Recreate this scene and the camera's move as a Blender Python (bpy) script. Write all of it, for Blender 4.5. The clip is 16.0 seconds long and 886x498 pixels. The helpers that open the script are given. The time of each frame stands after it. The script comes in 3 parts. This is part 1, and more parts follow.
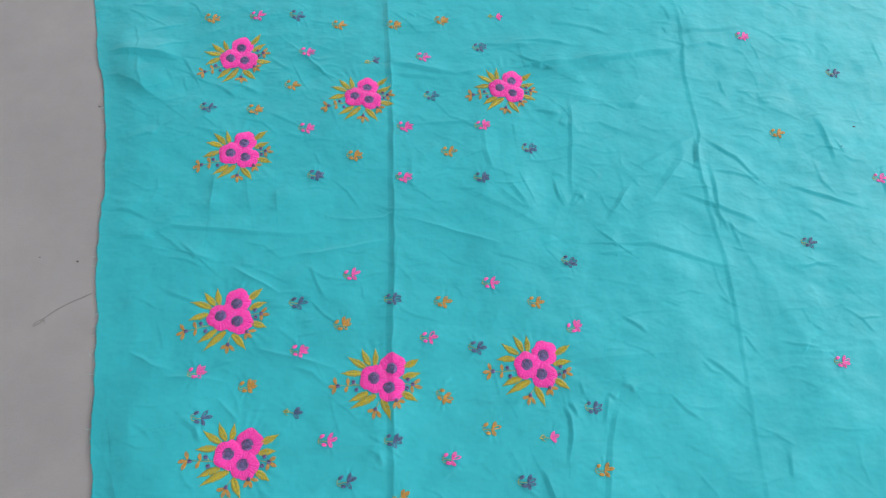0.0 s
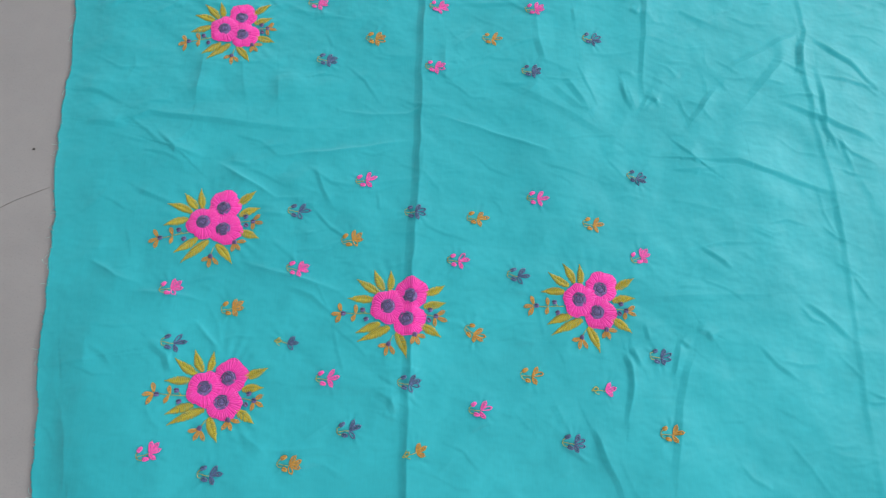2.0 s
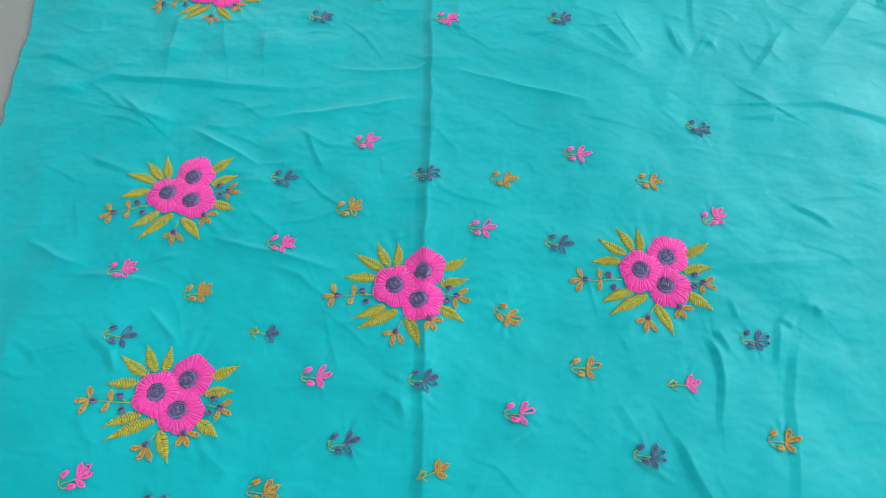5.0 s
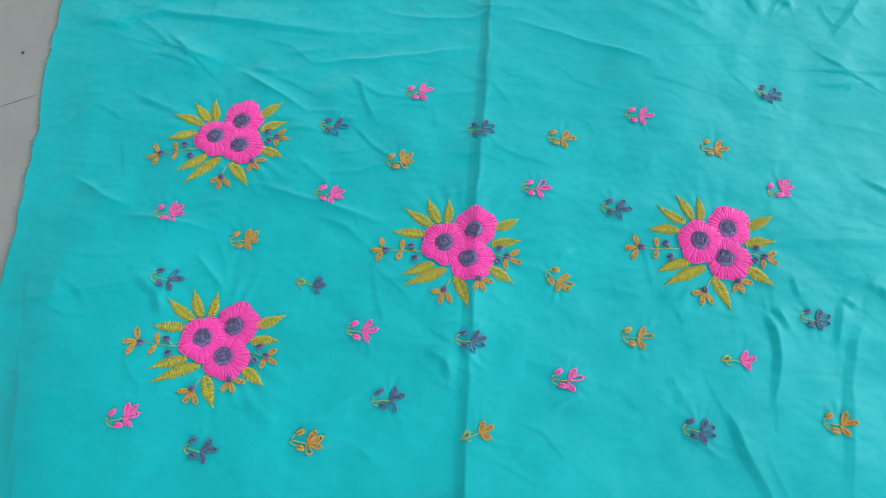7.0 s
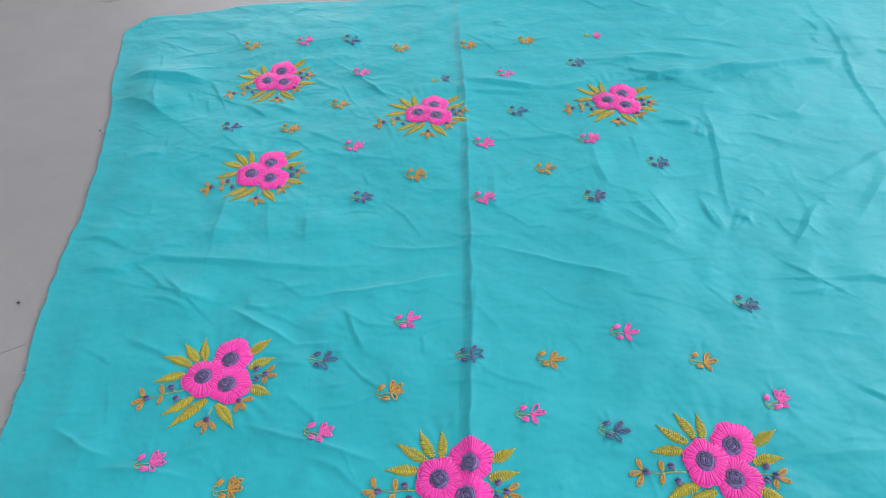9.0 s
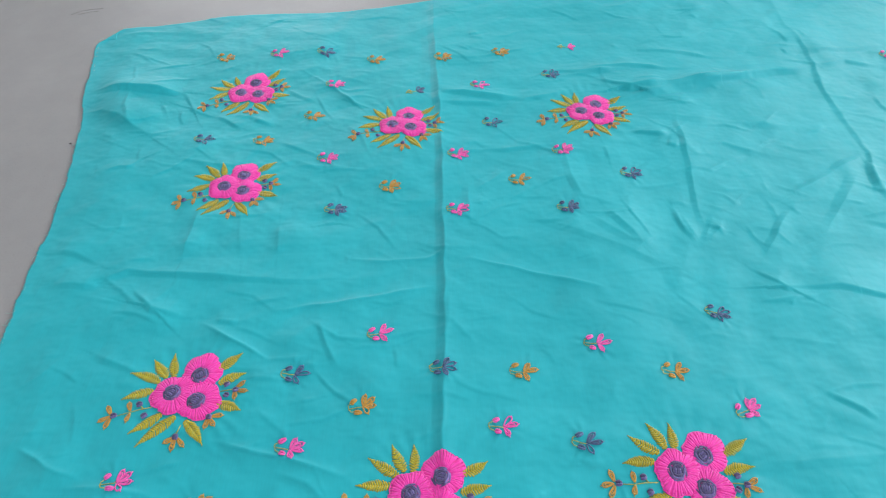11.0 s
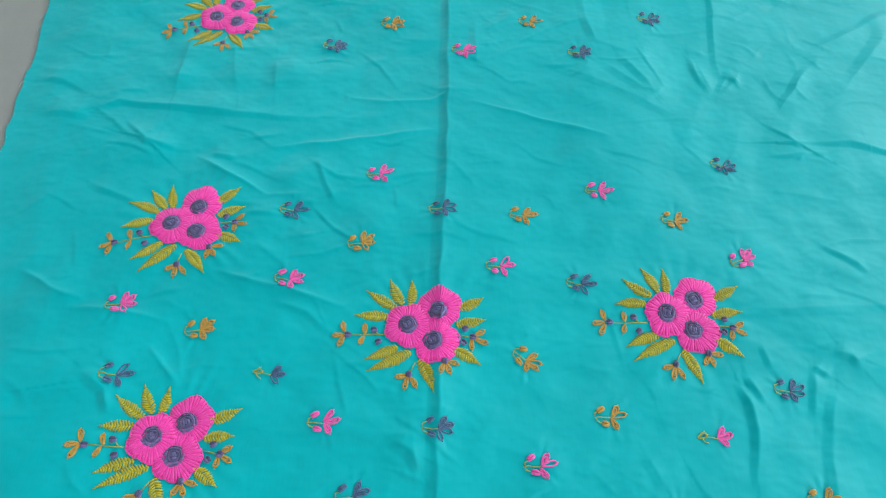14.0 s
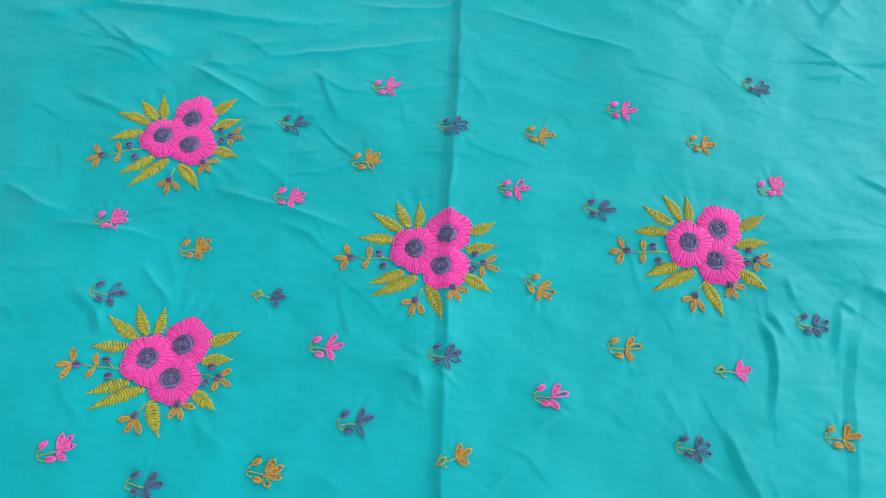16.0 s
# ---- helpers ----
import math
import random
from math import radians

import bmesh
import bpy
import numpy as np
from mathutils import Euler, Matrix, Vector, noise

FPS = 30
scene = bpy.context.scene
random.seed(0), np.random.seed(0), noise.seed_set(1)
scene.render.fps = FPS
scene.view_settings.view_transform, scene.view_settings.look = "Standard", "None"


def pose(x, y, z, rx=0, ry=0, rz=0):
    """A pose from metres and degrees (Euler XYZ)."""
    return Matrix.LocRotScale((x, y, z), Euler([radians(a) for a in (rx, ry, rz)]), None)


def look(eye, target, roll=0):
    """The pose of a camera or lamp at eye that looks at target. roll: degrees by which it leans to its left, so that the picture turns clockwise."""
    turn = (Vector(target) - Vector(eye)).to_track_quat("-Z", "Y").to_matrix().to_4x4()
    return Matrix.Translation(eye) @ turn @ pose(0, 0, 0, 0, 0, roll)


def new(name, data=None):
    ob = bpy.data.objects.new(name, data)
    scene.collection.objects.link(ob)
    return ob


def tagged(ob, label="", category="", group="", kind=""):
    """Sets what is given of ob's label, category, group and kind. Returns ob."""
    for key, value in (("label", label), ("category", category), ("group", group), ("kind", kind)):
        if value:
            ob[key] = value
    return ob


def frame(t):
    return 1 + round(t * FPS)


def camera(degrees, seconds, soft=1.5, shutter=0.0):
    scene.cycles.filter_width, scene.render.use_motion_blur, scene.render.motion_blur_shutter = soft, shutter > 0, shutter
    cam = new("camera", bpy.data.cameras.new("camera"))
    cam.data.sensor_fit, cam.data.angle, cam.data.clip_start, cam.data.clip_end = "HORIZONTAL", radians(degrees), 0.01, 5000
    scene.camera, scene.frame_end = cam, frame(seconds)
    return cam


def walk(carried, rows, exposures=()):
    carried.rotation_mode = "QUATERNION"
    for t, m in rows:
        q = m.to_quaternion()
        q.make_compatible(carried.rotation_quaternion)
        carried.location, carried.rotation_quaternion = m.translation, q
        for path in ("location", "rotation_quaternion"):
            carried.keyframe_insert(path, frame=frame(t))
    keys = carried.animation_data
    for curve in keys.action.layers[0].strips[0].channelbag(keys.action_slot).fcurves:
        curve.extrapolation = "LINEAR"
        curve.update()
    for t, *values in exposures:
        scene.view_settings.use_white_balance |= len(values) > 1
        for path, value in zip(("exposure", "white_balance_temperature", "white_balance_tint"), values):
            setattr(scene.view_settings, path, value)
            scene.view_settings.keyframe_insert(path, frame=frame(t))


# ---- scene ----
cam = camera(70.0, 16.0, soft=1.2)
PATH = [
    (0.0, pose(0.2417, -0.1501, 0.8291, 20.84, -4.57, -2.54)),
    (0.5, pose(0.2419, -0.1604, 0.8247, 20.30, -4.97, -3.06)),
    (1.0, pose(0.2161, -0.1683, 0.8188, 21.00, -4.78, -7.14)),
    (1.5, pose(0.2030, -0.1872, 0.7982, 20.02, -3.81, -2.65)),
    (2.0, pose(0.2451, -0.1574, 0.6492, 17.68, -3.35, 0.56)),
    (2.5, pose(0.2562, -0.1053, 0.4209, 18.45, -2.96, -0.76)),
    (3.0, pose(0.2533, -0.1138, 0.4384, 20.81, -0.37, 0.69)),
    (3.2, pose(0.2602, -0.1285, 0.4505, 22.32, -0.04, -0.61)),
    (5.3, pose(0.2578, -0.2108, 0.4799, 25.46, -0.75, -0.45)),
    (5.5, pose(0.2591, -0.2072, 0.4749, 23.73, -0.91, -0.46)),
    (6.0, pose(0.2519, -0.2097, 0.4739, 21.98, -1.05, 0.09)),
    (6.5, pose(0.2470, -0.2093, 0.4730, 21.65, -0.32, 1.36)),
    (7.0, pose(0.2331, -0.2033, 0.4675, 21.53, -0.03, 3.05)),
    (7.5, pose(0.2225, -0.1910, 0.4605, 21.29, -0.26, 3.54)),
    (8.0, pose(0.2278, -0.1763, 0.4631, 23.82, 0.08, 2.02)),
    (8.5, pose(0.2315, -0.1648, 0.4759, 33.23, 0.36, -0.06)),
    (9.0, pose(0.2348, -0.1773, 0.4820, 38.75, 0.94, -0.05)),
    (9.5, pose(0.2456, -0.1846, 0.4832, 39.81, 0.61, -0.65)),
    (9.7, pose(0.2471, -0.1843, 0.4817, 40.20, 0.22, -0.95)),
    (11.8, pose(0.2466, -0.1706, 0.4825, 39.26, 0.26, -1.26)),
    (12.0, pose(0.2496, -0.1764, 0.4781, 39.50, 0.43, -1.03)),
    (12.5, pose(0.2459, -0.1804, 0.4765, 38.93, 0.10, -0.66)),
    (13.0, pose(0.2417, -0.1861, 0.4743, 37.18, 0.08, 0.13)),
    (13.5, pose(0.2492, -0.1873, 0.4632, 32.90, -0.44, -0.01)),
    (14.0, pose(0.2433, -0.1935, 0.4599, 28.22, -1.16, 0.41)),
    (14.5, pose(0.2411, -0.1946, 0.4533, 25.40, -1.24, 1.43)),
    (15.0, pose(0.2380, -0.1936, 0.4482, 24.53, -1.73, 1.63)),
    (15.5, pose(0.2396, -0.1912, 0.4408, 25.01, -2.03, 0.67)),
    (16.0, pose(0.2370, -0.1873, 0.4309, 21.99, -1.64, 1.54)),
]
EXPOSURES = [
    (0.0, 0.08, 6750, 15), (2.0, 0.06, 6750, 14), (2.5, 0.02, 6400, 0), (3.0, 0.14, 6450, 0), (5.5, 0.12, 6420, -3), (8.0, 0.10, 6450, 3),
    (8.6, 0.10, 6500, 11), (9.0, 0.10, 6500, 15), (9.7, 0.10, 6500, 13), (11.8, 0.02, 6500, 8), (12.5, -0.06, 6400, 1), (13.5, 0.03, 6350, -3),
    (14.5, 0.03, 6350, -5), (15.0, 0.09, 6350, -3), (16.0, 0.09, 6400, -2),
]
walk(cam, [(t, pose(0, 0, 0.003) @ m) for t, m in PATH], EXPOSURES)

# ---------------------------------------------------------------- light
SUN_EL, SUN_ROT = radians(35), radians(60)
world = bpy.data.worlds.new("sky")
scene.world = world
world.use_nodes = True
wn = world.node_tree.nodes
sky = wn.new("ShaderNodeTexSky")
sky.sky_type, sky.sun_disc, sky.sun_elevation, sky.sun_rotation = "NISHITA", False, SUN_EL, SUN_ROT
wn["Background"].inputs["Strength"].default_value = 0.1
world.node_tree.links.new(sky.outputs[0], wn["Background"].inputs["Color"])


def area_lamp(name, eye, target, width, height, watts, colour):
    data = bpy.data.lights.new(name, "AREA")
    data.shape, data.size, data.size_y, data.energy, data.color = "RECTANGLE", width, height, watts, colour
    ob = new(name, data)
    ob.matrix_world = look(eye, target)
    return ob


area_lamp("window_daylight", (3.95, 2.10, 1.95), (0.3, 0.5, 0.0), 3.6, 1.5, 144, (1.0, 0.99, 0.98))
# added fill from the far side, raises the ambient level; no known source
area_lamp("door_daylight", (-0.9, 4.30, 1.3), (-0.6, 0, 0.8), 1.7, 2.0, 50, (0.95, 0.98, 1.0))
# added fill from the eye's side, softens the creases; no known source there
area_lamp("south_window_daylight", (1.2, -3.05, 1.75), (0.0, 0.2, 0.2), 3.2, 1.6, 66, (1.0, 0.99, 0.98))


# ---------------------------------------------------------------- materials
class Mat:
    """A node material with a small helper for links."""

    def __init__(self, name, rough=0.6, metal=0.0):
        self.m = bpy.data.materials.new(name)
        self.m.use_nodes = True
        self.n, self.l = self.m.node_tree.nodes, self.m.node_tree.links
        self.b = self.n["Principled BSDF"]
        self.b.inputs["Roughness"].default_value = rough
        self.b.inputs["Metallic"].default_value = metal
        self.co = self.n.new("ShaderNodeTexCoord").outputs["Object"]

    def noise(self, scale, detail=4.0, rough=0.55, stretch=None, ridged=False):
        tex = self.n.new("ShaderNodeTexNoise")
        if ridged:
            tex.noise_type = "RIDGED_MULTIFRACTAL"
            tex.inputs["Distortion"].default_value = 0.6
        tex.inputs["Scale"].default_value, tex.inputs["Detail"].default_value, tex.inputs["Roughness"].default_value = scale, detail, rough
        src = self.co
        if stretch:
            mp = self.n.new("ShaderNodeMapping")
            mp.inputs["Scale"].default_value = stretch
            self.l.new(self.co, mp.inputs["Vector"])
            src = mp.outputs[0]
        self.l.new(src, tex.inputs["Vector"])
        return tex.outputs["Fac"]

    def ramp(self, fac, *stops):
        r = self.n.new("ShaderNodeValToRGB")
        e = r.color_ramp.elements
        for i, (p, c) in enumerate(stops):
            el = e[i] if i < 2 else e.new(p)
            el.position, el.color = p, (*c, 1) if len(c) == 3 else c
        self.l.new(fac, r.inputs["Fac"])
        return r.outputs["Color"]

    def mix(self, a, b, fac, kind="MULTIPLY"):
        x = self.n.new("ShaderNodeMix")
        x.data_type, x.blend_type = "RGBA", kind
        x.inputs["Factor"].default_value = fac
        self.l.new(a, x.inputs[6])
        self.l.new(b, x.inputs[7])
        return x.outputs[2]

    def colour(self, out):
        self.l.new(out, self.b.inputs["Base Color"])

    def bump(self, fac, strength, distance, below=None):
        bp = self.n.new("ShaderNodeBump")
        bp.inputs["Strength"].default_value, bp.inputs["Distance"].default_value = strength, distance
        self.l.new(fac, bp.inputs["Height"])
        if below:
            self.l.new(below, bp.inputs["Normal"])
        self.l.new(bp.outputs[0], self.b.inputs["Normal"])
        return bp.outputs[0]


def cloth_material():
    k = Mat("turquoise_cotton", 0.6)
    broad = k.ramp(k.noise(5.0, 3), (0.3, (0.008, 0.43, 0.52)), (0.7, (0.014, 0.48, 0.575)))
    fine = k.ramp(k.noise(70, 5, 0.65), (0.3, (0.965, 0.965, 0.965)), (0.72, (1.0, 1.0, 1.0)))
    # soft uneven shading of the slack cloth, painted into its colour
    shade_patch = k.ramp(k.noise(10, 5, 0.62, (1, 1.6, 1)), (0.32, (0.86, 0.905, 0.905)), (0.7, (1.0, 1.0, 1.0)))
    warp = k.ramp(k.noise(900, 2, 0.5, (1, 0.08, 1)), (0.3, (0.95, 0.95, 0.95)), (0.7, (1, 1, 1)))
    k.colour(k.mix(k.mix(k.mix(broad, shade_patch, 1.0), fine, 1.0), warp, 1.0))
    k.b.inputs["Sheen Weight"].default_value = 0.08
    k.b.inputs["Sheen Roughness"].default_value = 0.45
    k.b.inputs["Specular IOR Level"].default_value = 0.36
    gloss = k.n.new("ShaderNodeMapRange")
    gloss.inputs["To Min"].default_value, gloss.inputs["To Max"].default_value = 0.52, 0.66
    k.l.new(k.noise(14, 4), gloss.inputs["Value"])
    k.l.new(gloss.outputs[0], k.b.inputs["Roughness"])
    b00 = k.bump(k.noise(9, 2, 0.4, (0.9, 1.1, 1), True), 0.5, 0.0016)
    b0 = k.bump(k.noise(24, 2, 0.4, (0.9, 1.2, 1), True), 0.8, 0.0014, b00)
    b1 = k.bump(k.noise(38, 2, 0.5, (0.9, 1.15, 1)), 0.85, 0.0026, b0)
    b2 = k.bump(k.noise(1100, 2, 0.5, (1, 0.1, 1)), 0.06, 0.0002, b1)
    k.bump(k.noise(1100, 2, 0.5, (0.1, 1, 1)), 0.06, 0.0002, b2)
    return k.m


def thread_material(name, dark, light, rough=0.5, strand=0.88):
    k = Mat(name, rough)
    a = k.ramp(k.noise(420, 3), (0.3, dark), (0.7, light))
    info = k.n.new("ShaderNodeObjectInfo")
    tint = k.ramp(info.outputs["Random"], (0.0, (0.86, 0.86, 0.86)), (1.0, (1, 1, 1)))
    geo = k.n.new("ShaderNodeNewGeometry")
    strands = k.ramp(geo.outputs["Random Per Island"], (0.0, (strand, strand, strand)), (1.0, (1, 1, 1)))
    k.colour(k.mix(k.mix(a, tint, 1.0), strands, 1.0))
    k.b.inputs["Sheen Weight"].default_value = 0.25
    k.b.inputs["Specular IOR Level"].default_value = 0.35
    k.bump(k.noise(2600, 2), 0.5, 0.0003)
    return k.m


def cement_material():
    k = Mat("grey_cement", 0.42)
    broad = k.ramp(k.noise(2.2, 5, 0.6), (0.3, (0.275, 0.278, 0.29)), (0.7, (0.335, 0.338, 0.35)))
    mid = k.ramp(k.noise(16, 6, 0.65), (0.3, (0.90, 0.90, 0.90)), (0.7, (1, 1, 1)))
    grit = k.ramp(k.noise(520, 3, 0.7), (0.28, (0.86, 0.86, 0.86)), (0.45, (1, 1, 1)))
    k.colour(k.mix(k.mix(broad, mid, 1.0), grit, 1.0))
    rr = k.n.new("ShaderNodeMapRange")
    rr.inputs["To Min"].default_value, rr.inputs["To Max"].default_value = 0.36, 0.56
    k.l.new(k.noise(9, 5), rr.inputs["Value"])
    k.l.new(rr.outputs[0], k.b.inputs["Roughness"])
    b = k.bump(k.noise(24, 5), 0.25, 0.002)
    k.bump(k.noise(700, 3), 0.2, 0.0004, b)
    return k.m


def plaster_material(name, colour):
    k = Mat(name, 0.85)
    c2 = tuple(0.92 * v for v in colour)
    k.colour(k.ramp(k.noise(3.0, 5), (0.3, c2), (0.7, colour)))
    k.bump(k.noise(90, 4), 0.2, 0.002)
    return k.m


CLOTH = cloth_material()
PINK = thread_material("pink_thread", (0.97, 0.030, 0.42), (1.0, 0.075, 0.56), 0.5, 0.94)
ROSE = thread_material("light_pink_thread", (0.93, 0.075, 0.45), (0.98, 0.17, 0.60), 0.5, 0.9)
BLUE = thread_material("violet_blue_thread", (0.13, 0.105, 0.32), (0.27, 0.23, 0.56), 0.5, 0.40)
SLATE = thread_material("slate_blue_thread", (0.052, 0.115, 0.27), (0.125, 0.235, 0.47), 0.5, 0.62)
OLIVE = thread_material("olive_thread", (0.44, 0.38, 0.014), (0.62, 0.54, 0.035))
STEM = thread_material("pale_olive_thread", (0.36, 0.40, 0.06), (0.55, 0.55, 0.13))
ORANGE = thread_material("ochre_thread", (0.52, 0.27, 0.04), (0.68, 0.39, 0.08))
CEMENT = cement_material()
PLASTER = plaster_material("white_plaster", (0.72, 0.71, 0.69))
FRAY = thread_material("pale_turquoise_fibre", (0.22, 0.50, 0.52), (0.40, 0.62, 0.63), 0.7)
LINT = thread_material("dark_lint", (0.03, 0.03, 0.035), (0.07, 0.065, 0.07), 0.8)
HAIR = thread_material("brown_grey_fibre", (0.10, 0.095, 0.09), (0.17, 0.16, 0.15), 0.6)


# ---------------------------------------------------------------- where the embroidery sits
BOUQUETS, SPRIGS = [], []


def place_bouquet(x, y, turn, size):
    BOUQUETS.append((x, y, turn, size))


def place_sprig(kind, x, y, turn=0.0, size=1.0, form="full"):
    SPRIGS.append(((kind, x, y, turn, size), form))


place_bouquet(0.0210, 0.4849, 24.7, 0.955)
place_bouquet(0.0335, 0.3178, 15.6, 0.955)
place_bouquet(0.2115, 0.4160, 15.3, 0.955)
place_bouquet(0.4353, 0.4306, 7.1, 0.955)
place_bouquet(0.0389, 0.0755, 14.5, 1.000)
place_bouquet(0.2383, -0.0149, 0.1, 1.000)
place_bouquet(0.4393, -0.0042, -0.8, 1.000)
place_bouquet(0.0607, -0.1017, -2.1, 0.970)

place_sprig("o", -0.0250, 0.5541, 0)
place_sprig("p", 0.0447, 0.5593, 5)
place_sprig("b", 0.1061, 0.5613, -5)
place_sprig("o", 0.1719, 0.5481, 0)
place_sprig("o", 0.2593, 0.5481, 0)
place_sprig("o", 0.3358, 0.5609, 0)
place_sprig("p", 0.4272, 0.5717, 0, form="stub")
place_sprig("p", 0.1229, 0.4939, 0)
place_sprig("b", 0.2255, 0.4800, 20, form="stub")
place_sprig("p", 0.3037, 0.4869, 0)
place_sprig("b", 0.3953, 0.5070, 10)
place_sprig("o", 0.1028, 0.4325, 0)
place_sprig("b", 0.3147, 0.4168, 0)
place_sprig("b", -0.0179, 0.3909, 0)
place_sprig("o", 0.0498, 0.3886, 0)
place_sprig("p", 0.1266, 0.3566, 0)
place_sprig("p", 0.2723, 0.3602, 0)
place_sprig("p", 0.3898, 0.3613, 10)
place_sprig("b", 0.4586, 0.3216, 0)
place_sprig("o", 0.1974, 0.3109, 0)
place_sprig("o", 0.3371, 0.3186, 0)
place_sprig("b", 0.1416, 0.2792, 0)
place_sprig("p", 0.2687, 0.2746, 0)
place_sprig("b", 0.3830, 0.2723, 0)
place_sprig("p", 0.8450, 0.5397, 0)
place_sprig("b", 0.9894, 0.4683, 0)
place_sprig("o", 0.8603, 0.3507, 0)
place_sprig("p", 1.0132, 0.2720, 0)
place_sprig("b", 0.8671, 0.1657, 0)
place_sprig("p", 0.8664, -0.0123, 0)
place_sprig("p", 0.1943, 0.1276, 15)
place_sprig("p", 0.3842, 0.1108, 0)
place_sprig("b", 0.5000, 0.1413, -12)
place_sprig("b", 0.1234, 0.0890, 0)
place_sprig("b", 0.2494, 0.0905, 0)
place_sprig("o", 0.3174, 0.0853, 0)
place_sprig("o", 0.4451, 0.0816, 0)
place_sprig("o", 0.1828, 0.0580, 18)
place_sprig("p", 0.2965, 0.0363, 0)
place_sprig("b", 0.3602, 0.0210, -5)
place_sprig("p", 0.4950, 0.0454, 28)
place_sprig("p", 0.1275, 0.0240, 0)
place_sprig("p", 0.0013, -0.0007, 18)
place_sprig("o", 0.0644, -0.0195, 15)
place_sprig("o", 0.3139, -0.0407, -30)
place_sprig("b", 0.0116, -0.0567, 0)
place_sprig("b", 0.1232, -0.0537, -5, form="stub")
place_sprig("b", 0.5089, -0.0614, 0)
place_sprig("p", 0.1659, -0.0891, 5)
place_sprig("b", 0.2476, -0.0930, 0)
place_sprig("o", 0.3723, -0.0828, 5)
place_sprig("p", 0.4477, -0.0964, 5, form="stub")
place_sprig("p", 0.3190, -0.1178, 5)
place_sprig("b", 0.1897, -0.1386, 12)
place_sprig("b", 0.4124, -0.1486, 0)
place_sprig("o", 0.5120, -0.1389, 5)
place_sprig("o", 0.2561, -0.1585, 22, form="stub")
place_sprig("p", 0.0036, -0.1615, 28)
place_sprig("b", 0.0617, -0.1806, 0)
place_sprig("o", 0.1347, -0.1708, 0)

# ---------------------------------------------------------------- the shape of the cloth
class Lattice:
    """Smooth value noise on a seeded lattice, for arrays."""

    def __init__(self, seed):
        self.g = np.random.RandomState(seed).rand(64, 64)

    def __call__(self, x, y, size):
        u, v = np.asarray(x) / size + 31.3, np.asarray(y) / size + 17.7
        i, j = np.floor(u).astype(int), np.floor(v).astype(int)
        a, b = u - i, v - j
        a, b = a * a * a * (a * (6 * a - 15) + 10), b * b * b * (b * (6 * b - 15) + 10)
        g = self.g
        p, q = i % 64, j % 64
        p1, q1 = (i + 1) % 64, (j + 1) % 64
        return (g[p, q] * (1 - a) + g[p1, q] * a) * (1 - b) + (g[p, q1] * (1 - a) + g[p1, q1] * a) * b


WAVE, RIPPLE, CRUMPLE = Lattice(3), Lattice(8), Lattice(21)
# direction of the normal, spacing and height of the faint pleats
PLEATS = ((1.50, 0.047, 0.0010), (0.10, 0.062, 0.0009), (1.95, 0.036, 0.0007), (1.05, 0.052, 0.0008), (2.60, 0.041, 0.0006))
CREASES = []


def crease(height_mm, left_mm, right_mm, *way):
    """A crease along a broken line: its height and the widths of its two flanks, as seen walking along it."""
    CREASES.append((0.0012 * height_mm, 0.00125 * left_mm, right_mm / 1000, way))


# the two pressed folds of the bolt, running away from the eye
crease(2.4, 30, 3.6, (0.247, 0.75), (0.249, 0.602), (0.255, 0.386), (0.254, 0.164), (0.249, 0.037), (0.248, -0.16), (0.247, -0.60))
crease(0.9, 12, 2.0, (0.247, 0.75), (0.249, 0.602), (0.255, 0.386), (0.254, 0.164), (0.249, 0.037), (0.248, -0.16), (0.247, -0.60))
crease(1.3, 14, 2.6, (0.75, 0.80), (0.736, 0.616), (0.741, 0.551), (0.731, 0.459), (0.736, 0.352), (0.723, 0.318), (0.724, 0.216), (0.734, 0.150),
       (0.734, 0.043), (0.720, -0.181), (0.71, -0.60))
# creases and crumples of the spread cloth
crease(4.96, 20.8, 3.6, (-0.181, 0.491), (-0.122, 0.488), (-0.065, 0.481))
crease(4.4, 23.4, 5.2, (-0.178, 0.449), (-0.152, 0.448), (-0.128, 0.436), (-0.083, 0.399))
crease(2, 10.4, 2.1, (-0.061, 0.481), (-0.043, 0.447), (-0.012, 0.432))
crease(1.83, 2.4, 4.4, (0.082, 0.522), (0.123, 0.487), (0.161, 0.448))
crease(1.6, 9.1, 2.1, (0.060, 0.491), (0.104, 0.458))
crease(1.44, 7, 2.1, (-0.012, 0.435), (0.020, 0.413))
crease(1.44, 7, 2.1, (0.034, 0.427), (0.056, 0.420))
crease(3.2, 28.6, 8.3, (0.001, 0.285), (-0.002, 0.219))
crease(2.56, 23.4, 6.2, (0.043, 0.288), (0.054, 0.220))
crease(2, 18.2, 5.2, (0.087, 0.258), (0.090, 0.220))
crease(1.28, 7, 2.1, (0.093, 0.346), (0.149, 0.342))
crease(3.68, 11.7, 2.6, (0.260, 0.475), (0.306, 0.467), (0.356, 0.458))
crease(1.92, 9.1, 2.1, (0.257, 0.454), (0.295, 0.453), (0.327, 0.450))
crease(2.08, 9.1, 2.1, (0.379, 0.504), (0.407, 0.516), (0.459, 0.514), (0.497, 0.518))
crease(1.44, 7, 2.1, (0.268, 0.366), (0.341, 0.370), (0.374, 0.370))
crease(1.6, 15.6, 4.2, (0.325, 0.332), (0.291, 0.305))
crease(1.6, 13, 3.1, (0.392, 0.354), (0.394, 0.321), (0.401, 0.286))
crease(1.76, 10.4, 3.1, (0.425, 0.268), (0.450, 0.228))
crease(1.28, 7.8, 3.1, (0.282, 0.314), (0.283, 0.263))
crease(1.76, 11.7, 2.6, (0.356, 0.455), (0.415, 0.472))
